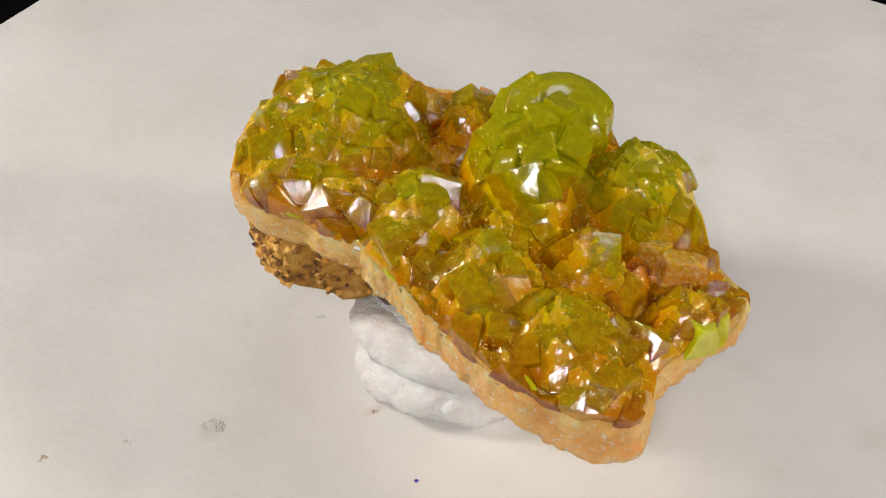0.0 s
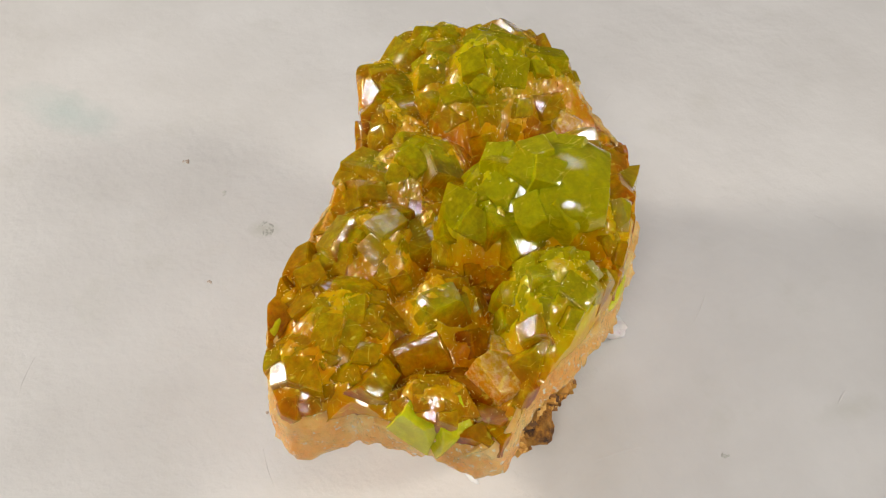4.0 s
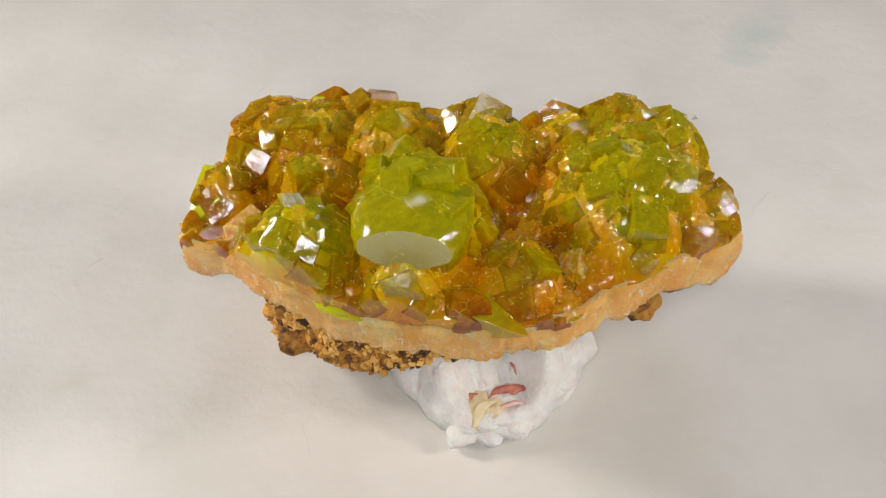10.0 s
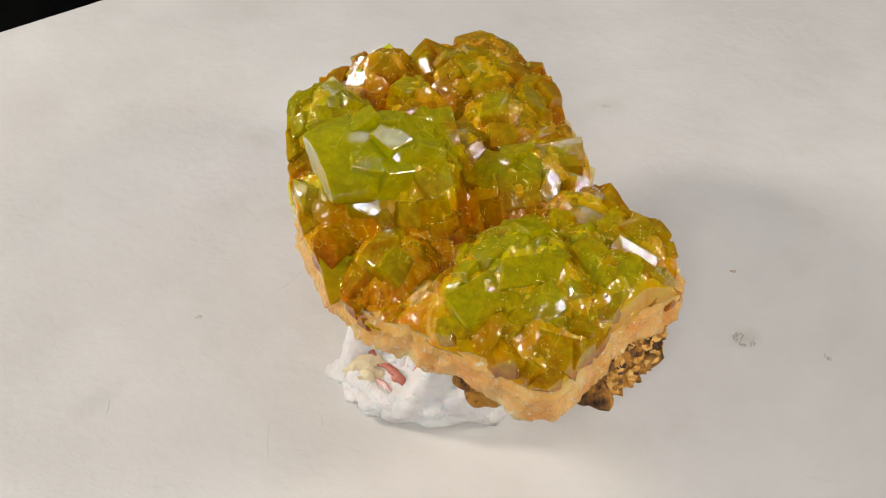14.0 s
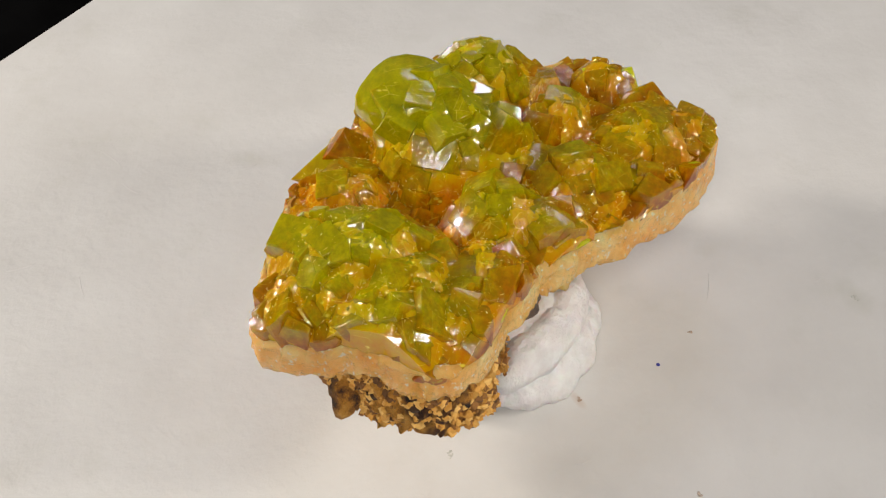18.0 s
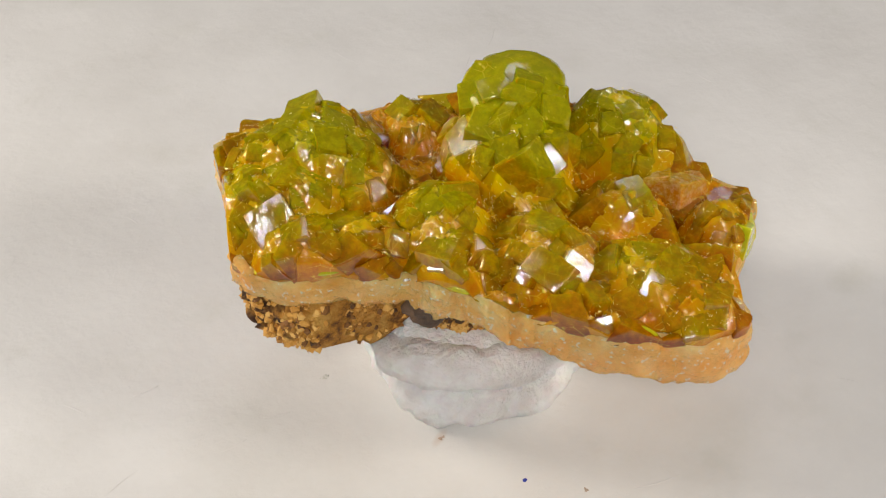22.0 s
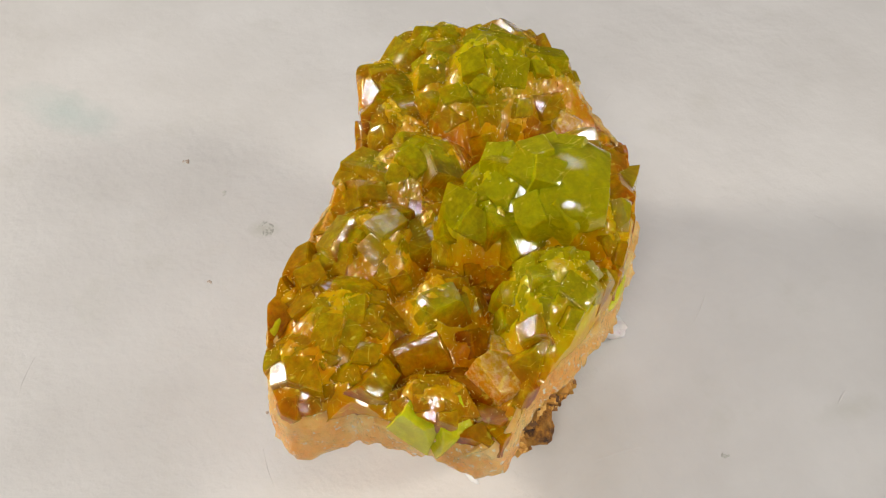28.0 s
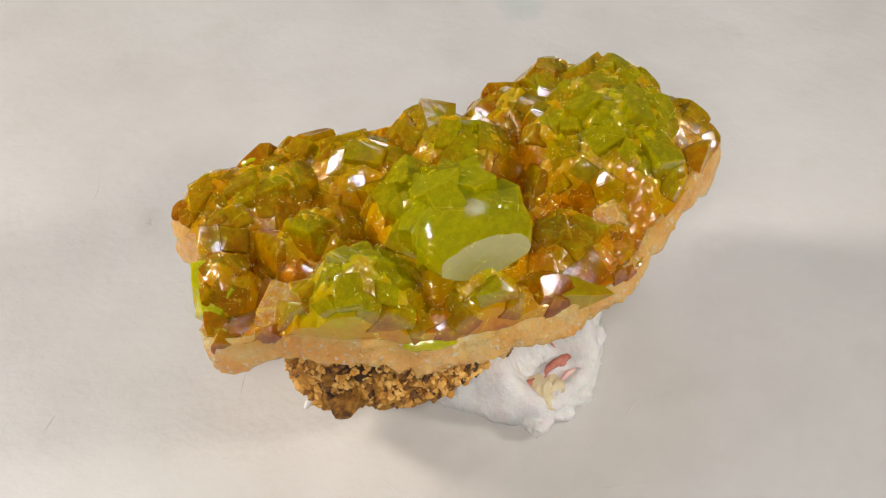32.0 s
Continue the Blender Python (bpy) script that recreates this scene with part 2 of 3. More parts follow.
def outline(points):
    """Radius by angle of a star-shaped outline, in millimetres."""
    a = np.array([math.atan2(y, x) for x, y in points])
    r = np.hypot(*np.array(points).T)
    o = np.argsort(a)
    a, r = a[o], r[o]
    a, r = np.r_[a[-1] - math.tau, a, a[0] + math.tau], np.r_[r[-1], r, r[0]]
    return lambda angle: float(np.interp((angle + math.pi) % math.tau - math.pi, a, r))


def fuzz(x, y, z, size, octaves=4):
    return noise.fractal(Vector((x, y, z)) / size, 1.0, 2.0, octaves)


def loft(rings):
    """A skin over closed rings of equal count, closed at both ends by a point."""
    bm = bmesh.new()
    made = [[bm.verts.new(Vector(v) * MM) for v in ring] for ring in rings]
    n = len(made[0])
    for lo, hi in zip(made, made[1:]):
        for i in range(n):
            bm.faces.new((lo[i], lo[(i + 1) % n], hi[(i + 1) % n], hi[i]))
    for ring, flip in ((made[0], True), (made[-1], False)):
        c = bm.verts.new(sum((v.co for v in ring), Vector()) / n)
        for i in range(n):
            a, b = ring[i], ring[(i + 1) % n]
            bm.faces.new((b, a, c) if flip else (a, b, c))
    return bm


def tube(path, radii, wob=0.15, sides=14, flat=1.0):
    """A lumpy rope along a path, in millimetres."""
    rings = []
    n = len(path)
    for i, (p, r) in enumerate(zip(path, radii)):
        a, b = Vector(path[max(i - 1, 0)]), Vector(path[min(i + 1, n - 1)])
        d = (b - a).normalized()
        u = d.cross(Vector((0, 0, 1)))
        u = u.normalized() if u.length > 1e-4 else Vector((1, 0, 0))
        w = u.cross(d)
        ring = []
        for k in range(sides):
            t = math.tau * k / sides
            q = Vector(p) + (u * math.cos(t) + w * math.sin(t) * flat) * r
            ring.append(q + (q - Vector(p)) * wob * fuzz(q.x, q.y, q.z, 2.5, 3))
        rings.append(ring)
    return loft(rings)


def smooth_path(points, steps=6):
    """Points along a Catmull-Rom curve through those given."""
    p = [Vector(q) for q in points]
    p = [p[0] * 2 - p[1]] + p + [p[-1] * 2 - p[-2]]
    out = []
    for i in range(1, len(p) - 2):
        for k in range(steps):
            t = k / steps
            out.append(0.5 * (2 * p[i] + (p[i + 1] - p[i - 1]) * t + (2 * p[i - 1] - 5 * p[i] + 4 * p[i + 1] - p[i + 2]) * t * t + (3 * p[i] - p[i - 1] - 3 * p[i + 1] + p[i + 2]) * t ** 3))
    return out + [p[-2]]


def pebble(size, seed, squash=(1, 1, 1), rough=0.35, detail=2):
    bm = bmesh.new()
    bmesh.ops.create_icosphere(bm, subdivisions=detail, radius=1)
    for v in bm.verts:
        k = 1 + rough * fuzz(v.co.x + seed * 7.1, v.co.y, v.co.z, 1.1, 3)
        v.co = Vector((v.co.x * squash[0], v.co.y * squash[1], v.co.z * squash[2])) * k * size * MM
    return bm


def shifted(bm, x, y, z, rz=0.0):
    bmesh.ops.transform(bm, matrix=pose(x * MM, y * MM, z * MM, 0, 0, rz), verts=bm.verts)
    return bm


# ---- table and tile ----
bm = bmesh.new()
bmesh.ops.create_grid(bm, x_segments=24, y_segments=24, size=1.2)
for v in bm.verts:
    v.co.z = -0.0085 + 0.0004 * noise.noise(v.co * 8)
table = part("ground", bm, M_BLACK, None)
tagged(table, "matt black cloth spread flat under the tile", "table", kind="structure")

tile = empty("tile", "square off-white glazed tile with stains and scratches", "tile")
bm = bmesh.new()
bmesh.ops.create_cube(bm, size=1)
bmesh.ops.transform(bm, matrix=Matrix.Translation((0, 0, -0.004)) @ Matrix.Diagonal((0.5, 0.5, 0.008, 1)), verts=bm.verts)
for angle, far in ((55.5, 0.0950), (144.3, 0.1032), (-124.5, 0.1055), (-30.5, 0.0967)):
    side = Vector((math.cos(radians(angle)), math.sin(radians(angle)), 0))
    got = bmesh.ops.bisect_plane(bm, geom=bm.verts[:] + bm.edges[:] + bm.faces[:], plane_co=side * far, plane_no=side, clear_outer=True)
    bmesh.ops.edgeloop_fill(bm, edges=[g for g in got["geom_cut"] if isinstance(g, bmesh.types.BMEdge)])
bmesh.ops.bevel(bm, geom=bm.edges[:], offset=0.0018, segments=3, affect="EDGES")
part("slab", bm, M_TILE, tile)

# ---- mineral ----
tagged(mineral, "yellow-green and amber crystal crust on brown rock, propped on putty", "mineral")
EDGE = outline([(-26.0, 1.7), (-23.1, -1.4), (-17.7, -3.8), (-11.5, -7.6), (-7.7, -12.7), (-4.2, -17.3), (-0.9, -21.2), (2.3, -24.8), (6.5, -27.2), (10.0, -29.3), (15.8, -29.7),
                (17.0, -28.1), (18.2, -23.9), (20.0, -22.3), (24.3, -18.6), (29.1, -13.7), (26.0, -9.0), (24.8, -3.5), (22.5, 1.8), (21.5, 3.3), (16.6, 9.4), (12.5, 13.6),
                (8.8, 16.2), (4.9, 18.7), (-0.4, 20.7), (-4.5, 19.9), (-12.1, 21.4), (-14.7, 21.4), (-19.2, 21.7), (-20.9, 20.9), (-22.9, 12.6), (-24.5, 8.2), (-26.4, 4.5)])
# Rounded groups of crystals: x, y, radius, top
DOMES = [(-14.0, 10.0, 9.0, 29.3), (-19.6, 0.6, 5.5, 26.2), (-21.2, 8.4, 6.2, 27.8), (-5.0, -3.0, 6.0, 26.2), (7.0, 2.5, 7.6, 30.0), (5.6, -3.8, 5.2, 27.2), (19.0, -1.4, 6.0, 28.0), (22.2, -4.6, 3.6, 24.4),
         (-6.6, -8.8, 4.4, 25.0), (2.0, -12.4, 6.0, 25.2), (13.0, -11.0, 5.2, 24.6), (9.5, -19.6, 6.2, 23.6), (11.6, -25.4, 5.0, 22.3), (21.6, -17.6, 4.4, 22.4), (1.6, -20.0, 4.6, 22.6),
         (-10.5, 15.0, 6.0, 27.4), (-6.4, 16.6, 4.0, 23.9), (-17.8, 16.2, 5.5, 26.2), (1.6, 12.8, 4.8, 24.4), (18.0, 4.6, 4.0, 22.8), (10.0, 12.8, 4.0, 22.6),
         (-13.0, -2.0, 4.6, 25.6), (16.8, -21.8, 4.2, 21.8), (13.0, 9.0, 4.2, 26.0)]


# The crust lies tilted and a little warped: heights of its upper edge
LEVELS = [(-27, 3.4, 23.4), (-23.8, -1.2, 22.4), (-18, -3.6, 22.2), (-11, -8, 22.3), (0, -21, 20.8), (16, -29, 19.3), (27.5, -14, 19.2), (24.5, -2, 21.7), (17, 9.7, 20.4), (9, 17, 20.8), (-1.5, 21.5, 21), (-5.2, 20.8, 22.3), (-12, 21.5, 23.3), (-20.8, 22, 22.8), (-24, 9, 23.8)]


def plane(x, y):
    w = [((x - a) ** 2 + (y - b) ** 2 + 4) ** -1.5 for a, b, _ in LEVELS]
    return sum(k * z for k, (_, _, z) in zip(w, LEVELS)) / sum(w)


def thick(x, y):
    return 4.6 - 0.9 * math.exp(-((x + 18) ** 2 + (y + 3) ** 2) / 140) + 2.3 * math.exp(-((x - 10) ** 2 + (y + 28) ** 2) / 90)


# Deep amber grooves between the groups: x, y along each
GROOVES = [[(-8.9, 6.2), (-1.6, 2.1), (1.9, -3.4), (5.7, -8.0), (9.9, -12.7), (15.1, -16.7), (18.5, -19.0)], [(8.4, -0.6), (12.4, 1.6), (15.0, 4.8)], [(12.6, -2.3), (15.5, -7.0), (16.8, -12.0), (18.0, -15.3)], [(-19.0, 11.0), (-12.8, 4.6)]]


def groove(x, y):
    best = 99.0
    for line in GROOVES:
        for (a, b), (c, d) in zip(line, line[1:]):
            t = min(1.0, max(0.0, ((x - a) * (c - a) + (y - b) * (d - b)) / ((c - a) ** 2 + (d - b) ** 2)))
            best = min(best, math.hypot(x - a - t * (c - a), y - b - t * (d - b)))
    return math.exp(-(best / 1.2) ** 2) if best < 4 else 0.0


def top(x, y):
    """Height of the crystal crust without its single blocks."""
    inner = min(1.0, max(0.0, (EDGE(math.atan2(y, x)) - math.hypot(x, y) - 1.0) / 4.0))
    base = plane(x, y) - 0.2 - 0.8 * inner + 0.7 * fuzz(x, y, 3, 6, 3) - 1.8 * groove(x, y)
    h, more = base, 0.0
    for cx, cy, r, z in DOMES:
        d2 = ((x - cx) ** 2 + (y - cy) ** 2) / (1.25 * r * r)
        if d2 < 1.0:
            low = plane(cx, cy) - 1.3
            k = low + (z - low) * (1 - d2) ** 0.78
            more += 0.10 * max(0.0, min(h, k) - base)
            h = max(h, k)
    return max(h + min(more, 0.8) - 1.8 * groove(x, y), plane(x, y) - 2.6)


def blocks(x, y, size, tall, seed):
    """Relief of small blocks grown through one another: the highest of the four nearest, each with a flat leaning top."""
    best = -9.0
    for q in noise.voronoi(Vector((x / size + seed, y / size, seed)))[1]:
        k = noise.cell_vector(Vector((q.x * 7.3, q.y * 7.3, q.z * 7.3)))
        e = noise.cell_vector(Vector((q.y * 5.1 + 9, q.x * 5.1, q.z * 5.1)))
        dx, dy = x / size + seed - q.x, y / size - q.y
        c, w = math.cos(k.x * math.pi), math.sin(k.x * math.pi)
        u, v = c * dx + w * dy, c * dy - w * dx
        out = max(abs(u) * (1.1 + 0.4 * e.x), abs(v))
        best = max(best, 0.45 * k.y + 0.42 * (e.y * u + e.z * v) - 1.5 * max(0.0, out - 0.38))
    return tall * max(best, -1.0)


def rim(angle):
    x, y = math.cos(angle) * 20, math.sin(angle) * 20
    return EDGE(angle) + 0.6 * fuzz(x, y, 0, 3.0, 4)


N = 480
ANGLES = [math.tau * i / N for i in range(N)]
RIM = [rim(a) for a in ANGLES]


def ring_at(scale, z_of, jag=0.0, seed=0.0):
    out = []
    for a, r in zip(ANGLES, RIM):
        c, s = math.cos(a), math.sin(a)
        k = r * scale + jag * (0.7 * fuzz(c * r + seed, s * r, seed, 2.2, 4) + 0.45 * fuzz(c * r, s * r + seed, seed * 3, 0.8, 3))
        out.append((c * k, s * k, z_of(c * k, s * k)))
    return out


rings = [ring_at(k / 14, lambda x, y: plane(x, y) - 4.6 + 0.6 * fuzz(x, y, 9, 5)) for k in range(1, 13)]
rings += [ring_at(0.955, lambda x, y: plane(x, y) - 0.4 - thick(x, y) + 1.3 * fuzz(x, y, 9, 4), 0.8, 1), ring_at(0.985, lambda x, y: plane(x, y) + 0.1 - thick(x, y) + 1.3 * fuzz(x, y, 9, 4), 0.8, 2)]
rings += [ring_at(1.0, lambda x, y, f=f: plane(x, y) - (thick(x, y) - 0.2) * (1 - f) + (1 - f) * 1.2 * fuzz(x, y, 9, 4) + 0.3 * fuzz(x, y, f * 9, 0.9), 0.6, 3 + f * 4) for f in (0.12, 0.25, 0.4, 0.55, 0.7, 0.85)]
rings += [ring_at(0.985, lambda x, y: plane(x, y) - 0.2 + 0.3 * fuzz(x, y, 5, 2))]
rings += [ring_at(0.96, lambda x, y: plane(x, y) + 0.1)]
rings += [ring_at(0.92, lambda x, y: plane(x, y) - 3.9), ring_at(0.5, lambda x, y: plane(x, y) - 4.2)]
part("crust", loft(rings), M_CRUST, mineral, "pale peach broken edge of the crust", smooth=True)

fine = [math.tau * i / 1000 for i in range(1000)]
rings = []
for k, drop in [(0.6, 3.6), (0.90, 2.8), (0.95, 1.2), (0.985, 0.5)] + [(1 - (f / 150) ** 0.92, 0.0) for f in range(1, 148)]:
    ring = []
    for a in fine:
        x, y = math.cos(a) * EDGE(a) * k, math.sin(a) * EDGE(a) * k
        edge = min(1.0, (1 - k) * 12)
        z = plane(x, y) - drop if drop else top(x, y) + edge * (blocks(x, y, 3.2, 1.5, 3.3) + blocks(x, y, 1.3, 0.6, 8.1) + blocks(x, y, 0.7, 0.28, 5.7))
        ring.append((x, y, z - (0.0 if drop else 0.35)))
    rings.append(ring)
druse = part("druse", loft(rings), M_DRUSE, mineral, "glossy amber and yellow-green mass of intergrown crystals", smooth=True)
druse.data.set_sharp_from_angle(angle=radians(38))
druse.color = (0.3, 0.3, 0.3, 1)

# Crystals: cells laid over the domes, each a block along the surface's normal
rng = random.Random(11)


def normal_at(x, y):
    e = 0.5
    gx, gy = (top(x + e, y) - top(x - e, y)) / (2 * e), (top(x, y + e) - top(x, y - e)) / (2 * e)
    g = math.hypot(gx, gy)
    k = min(1.0, 2.2 / g) if g else 1
    return Vector((-gx * k, -gy * k, 1)).normalized()


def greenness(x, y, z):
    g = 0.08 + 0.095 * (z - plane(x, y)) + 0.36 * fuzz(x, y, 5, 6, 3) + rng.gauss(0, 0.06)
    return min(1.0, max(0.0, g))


def tinted(ob, g):
    ob.color = (g, g, g, 1)
    return ob


def block(planes, size):
    """A convex block, in millimetres round its own origin, cut from a cube by planes: a point and an outward normal each."""
    bm = bmesh.new()
    bmesh.ops.create_cube(bm, size=size)
    for at, n in planes:
        got = bmesh.ops.bisect_plane(bm, geom=bm.verts[:] + bm.edges[:] + bm.faces[:], dist=1e-5, plane_co=at, plane_no=n, clear_outer=True)
        edges = [g for g in got["geom_cut"] if isinstance(g, bmesh.types.BMEdge)]
        if len(edges) > 2:
            bmesh.ops.edgeloop_fill(bm, edges=edges)
    return bm


def to_metres(bm):
    bmesh.ops.scale(bm, vec=(MM, MM, MM), verts=bm.verts)
    return bm


# sites, large ones first, on the domes and in the hollows between them
sites = []
BLOCK = (11.2, 7.4)
for r, tries in ((2.7, 60), (2.1, 200), (1.6, 800), (1.2, 2000)):
    for _ in range(tries):
        x, y = rng.uniform(-29, 30), rng.uniform(-34, 24)
        if math.hypot(x, y) > EDGE(math.atan2(y, x)) - 0.35 * r or math.hypot(x - BLOCK[0], y - BLOCK[1]) < 3.9 or any(math.hypot(x - a, y - b) < d for a, b, d in ((21.6, -8.8, 2.3), (-6.0, 18.2, 2.2), (-12.6, 19.2, 1.6))):
            continue
        p = Vector((x, y, top(x, y)))
        if groove(x, y) > 0.45 or p.z < plane(x, y) - 1.5 and rng.random() < 0.7:
            continue
        if len(sites) < 300 and all((p - q).length > 0.66 * (r + s) for q, s in sites):
            sites.append((p, r))


def crystal_cell(p, r, lift, depth, tilt):
    """The planes of one block among its neighbours, and its pose."""
    n = normal_at(p.x, p.y)
    n = (n + Vector((rng.gauss(0, tilt), rng.gauss(0, tilt), 0))).normalized()
    u = Matrix.Rotation(4 * noise.noise(Vector((p.x, p.y, 4)) / 8) + rng.gauss(0, 0.35), 3, n) @ n.orthogonal().normalized()
    m = Matrix((u, n.cross(u), n)).transposed()
    back = m.transposed()
    planes = [(Vector((0, 0, -depth)), Vector((0, 0, -1))), (back @ Vector((0, 0, min(plane(p.x, p.y), p.z) - 1.0 - p.z)), back @ Vector((0, 0, -1)))]
    a, b, skew = r * rng.uniform(0.75, 1.1), r * rng.uniform(0.62, 0.95), rng.gauss(0, 0.14)
    for x, y, far in ((1, skew, a), (-1, -skew, a), (0, 1, b), (0, -1, b)):
        f = Vector((x, y, rng.uniform(0.0, 0.25))).normalized()
        planes.append((f * far, f))
    for k in range(rng.choice((1, 2, 2, 3))):
        t = rng.uniform(0, math.tau)
        lean = abs(rng.gauss(0.05, 0.10)) if k == 0 else rng.uniform(0.3, 0.9)
        planes.append((Vector((math.cos(t) * r * 0.5 * k, math.sin(t) * r * 0.5 * k, lift)), Vector((math.cos(t) * lean, math.sin(t) * lean, 1)).normalized()))
    a0 = math.atan2(p.y, p.x)
    if EDGE(a0) - math.hypot(p.x, p.y) < 5:
        for da in (-0.20, -0.10, 0.0, 0.10, 0.20):
            a = a0 + da
            e = Vector((math.cos(a), math.sin(a), 0)) * (EDGE(a) - 0.1)
            b = Vector((math.cos(a + 0.05), math.sin(a + 0.05), 0)) * (EDGE(a + 0.05) - 0.1)
            t = (b - e).normalized()
            out = Vector((t.y, -t.x, 0))
            if (p - e).dot(out) < -0.1:
                planes.append((back @ (Vector((e.x, e.y, p.z)) - p), back @ out))
    return planes, Matrix.Translation(p * MM) @ m.to_4x4()


def roughen(bm, much, seed, puff=0.0):
    """Uneven, slightly stepped and bulging faces, in millimetres."""
    bmesh.ops.triangulate(bm, faces=bm.faces[:])
    long = [e for e in bm.edges if e.calc_length() > 0.7]
    bmesh.ops.subdivide_edges(bm, edges=long, cuts=2, use_grid_fill=True)
    mid = sum((v.co for v in bm.verts), Vector()) / len(bm.verts)
    mean = sum((v.co - mid).length for v in bm.verts) / len(bm.verts)
    for v in bm.verts:
        q = v.co + Vector((seed, seed * 0.6, -seed))
        v.co += (mid + (v.co - mid).normalized() * mean - v.co) * puff
        v.co += noise.noise_vector(q / 1.1) * much + noise.noise_vector(q / 0.45) * much * 0.5


for i, (p, r) in enumerate(sites):
    planes, m = crystal_cell(p, r, rng.choice((0.05, 0.2, 0.3, 0.45, 0.7)) + 0.08 * r, 1.2 * r + 1.0, 0.16)
    bm = block(planes, 4.4 * r + 3)
    if len(bm.faces) < 4:
        bm.free()
        continue
    bmesh.ops.bevel(bm, geom=bm.edges[:], offset=0.10, segments=2, affect="EDGES", clamp_overlap=True)
    roughen(bm, 0.09, i * 3.7, 0.06)
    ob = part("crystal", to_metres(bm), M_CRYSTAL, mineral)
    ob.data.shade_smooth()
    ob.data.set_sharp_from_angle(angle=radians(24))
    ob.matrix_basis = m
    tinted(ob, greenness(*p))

# golden slivers added in place of glints from cleavage, too many to count
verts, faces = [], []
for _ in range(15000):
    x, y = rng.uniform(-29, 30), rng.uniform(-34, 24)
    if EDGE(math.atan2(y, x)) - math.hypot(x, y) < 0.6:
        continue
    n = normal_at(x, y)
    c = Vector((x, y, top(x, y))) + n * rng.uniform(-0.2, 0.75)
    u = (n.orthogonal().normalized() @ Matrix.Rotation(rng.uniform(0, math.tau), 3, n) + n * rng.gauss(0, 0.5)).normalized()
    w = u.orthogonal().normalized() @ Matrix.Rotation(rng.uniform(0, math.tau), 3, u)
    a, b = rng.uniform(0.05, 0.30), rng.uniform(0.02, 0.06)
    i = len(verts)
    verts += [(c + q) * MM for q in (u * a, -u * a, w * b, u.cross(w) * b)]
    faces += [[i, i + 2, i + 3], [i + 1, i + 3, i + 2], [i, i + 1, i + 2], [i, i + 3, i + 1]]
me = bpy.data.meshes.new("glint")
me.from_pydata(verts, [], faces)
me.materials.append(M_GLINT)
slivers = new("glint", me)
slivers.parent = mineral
tagged(slivers, "golden slivers added in and on the crystals as their glints", kind="stuff")


def cut_block(centre, radii, planes, name, mat, label, rough=0.035, green=0.6, pale=None):
    """A rounded crystal cut by planes, each a point and a normal in millimetres."""
    bm = bmesh.new()
    bmesh.ops.create_icosphere(bm, subdivisions=4, radius=1)
    for v in bm.verts:
        v.co = Vector(centre) + Vector((v.co.x * radii[0], v.co.y * radii[1], v.co.z * radii[2])) * (1 + rough * fuzz(v.co.x * 9, v.co.y * 9, v.co.z * 9, 4, 3))
    for at, n in planes:
        got = bmesh.ops.bisect_plane(bm, geom=bm.verts[:] + bm.edges[:] + bm.faces[:], plane_co=at, plane_no=n, clear_outer=True)
        edges = [g for g in got["geom_cut"] if isinstance(g, bmesh.types.BMEdge)]
        if len(edges) > 2:
            bmesh.ops.edgeloop_fill(bm, edges=edges)
    o = Vector(centre)
    for v in bm.verts:
        v.co += noise.noise_vector(v.co / 2.2) * 0.14 + noise.noise_vector(v.co / 0.7) * 0.08
        v.co = (v.co - o) * MM
    ob = part(name, bm, mat, mineral, label, smooth=True)
    ob.data.set_sharp_from_angle(angle=radians(14))
    # the flat side gets the painted reflection of the tile
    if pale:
        ob.data.materials.append(M_REFLECTION)
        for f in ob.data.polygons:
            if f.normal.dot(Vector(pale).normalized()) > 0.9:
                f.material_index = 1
    ob.location = o * MM
    return tinted(ob, green)


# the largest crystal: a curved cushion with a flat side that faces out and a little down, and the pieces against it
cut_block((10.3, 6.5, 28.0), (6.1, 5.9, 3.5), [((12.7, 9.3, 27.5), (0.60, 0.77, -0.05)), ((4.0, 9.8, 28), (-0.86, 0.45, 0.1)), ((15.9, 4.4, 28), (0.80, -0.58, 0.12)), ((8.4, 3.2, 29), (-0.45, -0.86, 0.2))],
          "big_crystal", M_BIG, "large curved olive-green crystal, the tile's pale reflection painted on its flat side", pale=(0.60, 0.77, -0.05))
cut_block((6.4, 3.6, 24.0), (5.0, 4.6, 7.7), [((7.9, 4.6, 29), (0.55, 0.80, 0.1)), ((3.6, 5.0, 28), (-0.9, 0.2, 0.25)), ((6, 1.4, 29), (0.1, -0.9, 0.45)), ((6, 4, 30.9), (-0.2, -0.1, 1)), ((6, 4, 25), (0, 0, -1))],
          "big_crystal", M_BIG, "olive-green block beside the largest crystal", green=0.75)


def lone(at, planes, mat, label, size, green, turn=(0, 0, 0)):
    bm = block([(Vector(p), Vector(n).normalized()) for p, n in planes], size)
    bmesh.ops.bevel(bm, geom=bm.edges[:], offset=0.10, segments=1, affect="EDGES", clamp_overlap=True)
    roughen(bm, 0.12, at[0] * 3.1)
    ob = part("crystal", to_metres(bm), mat, mineral, label, smooth=True)
    ob.data.set_sharp_from_angle(angle=radians(16))
    ob.matrix_basis = pose(at[0] * MM, at[1] * MM, at[2] * MM, *turn)
    return tinted(ob, green)


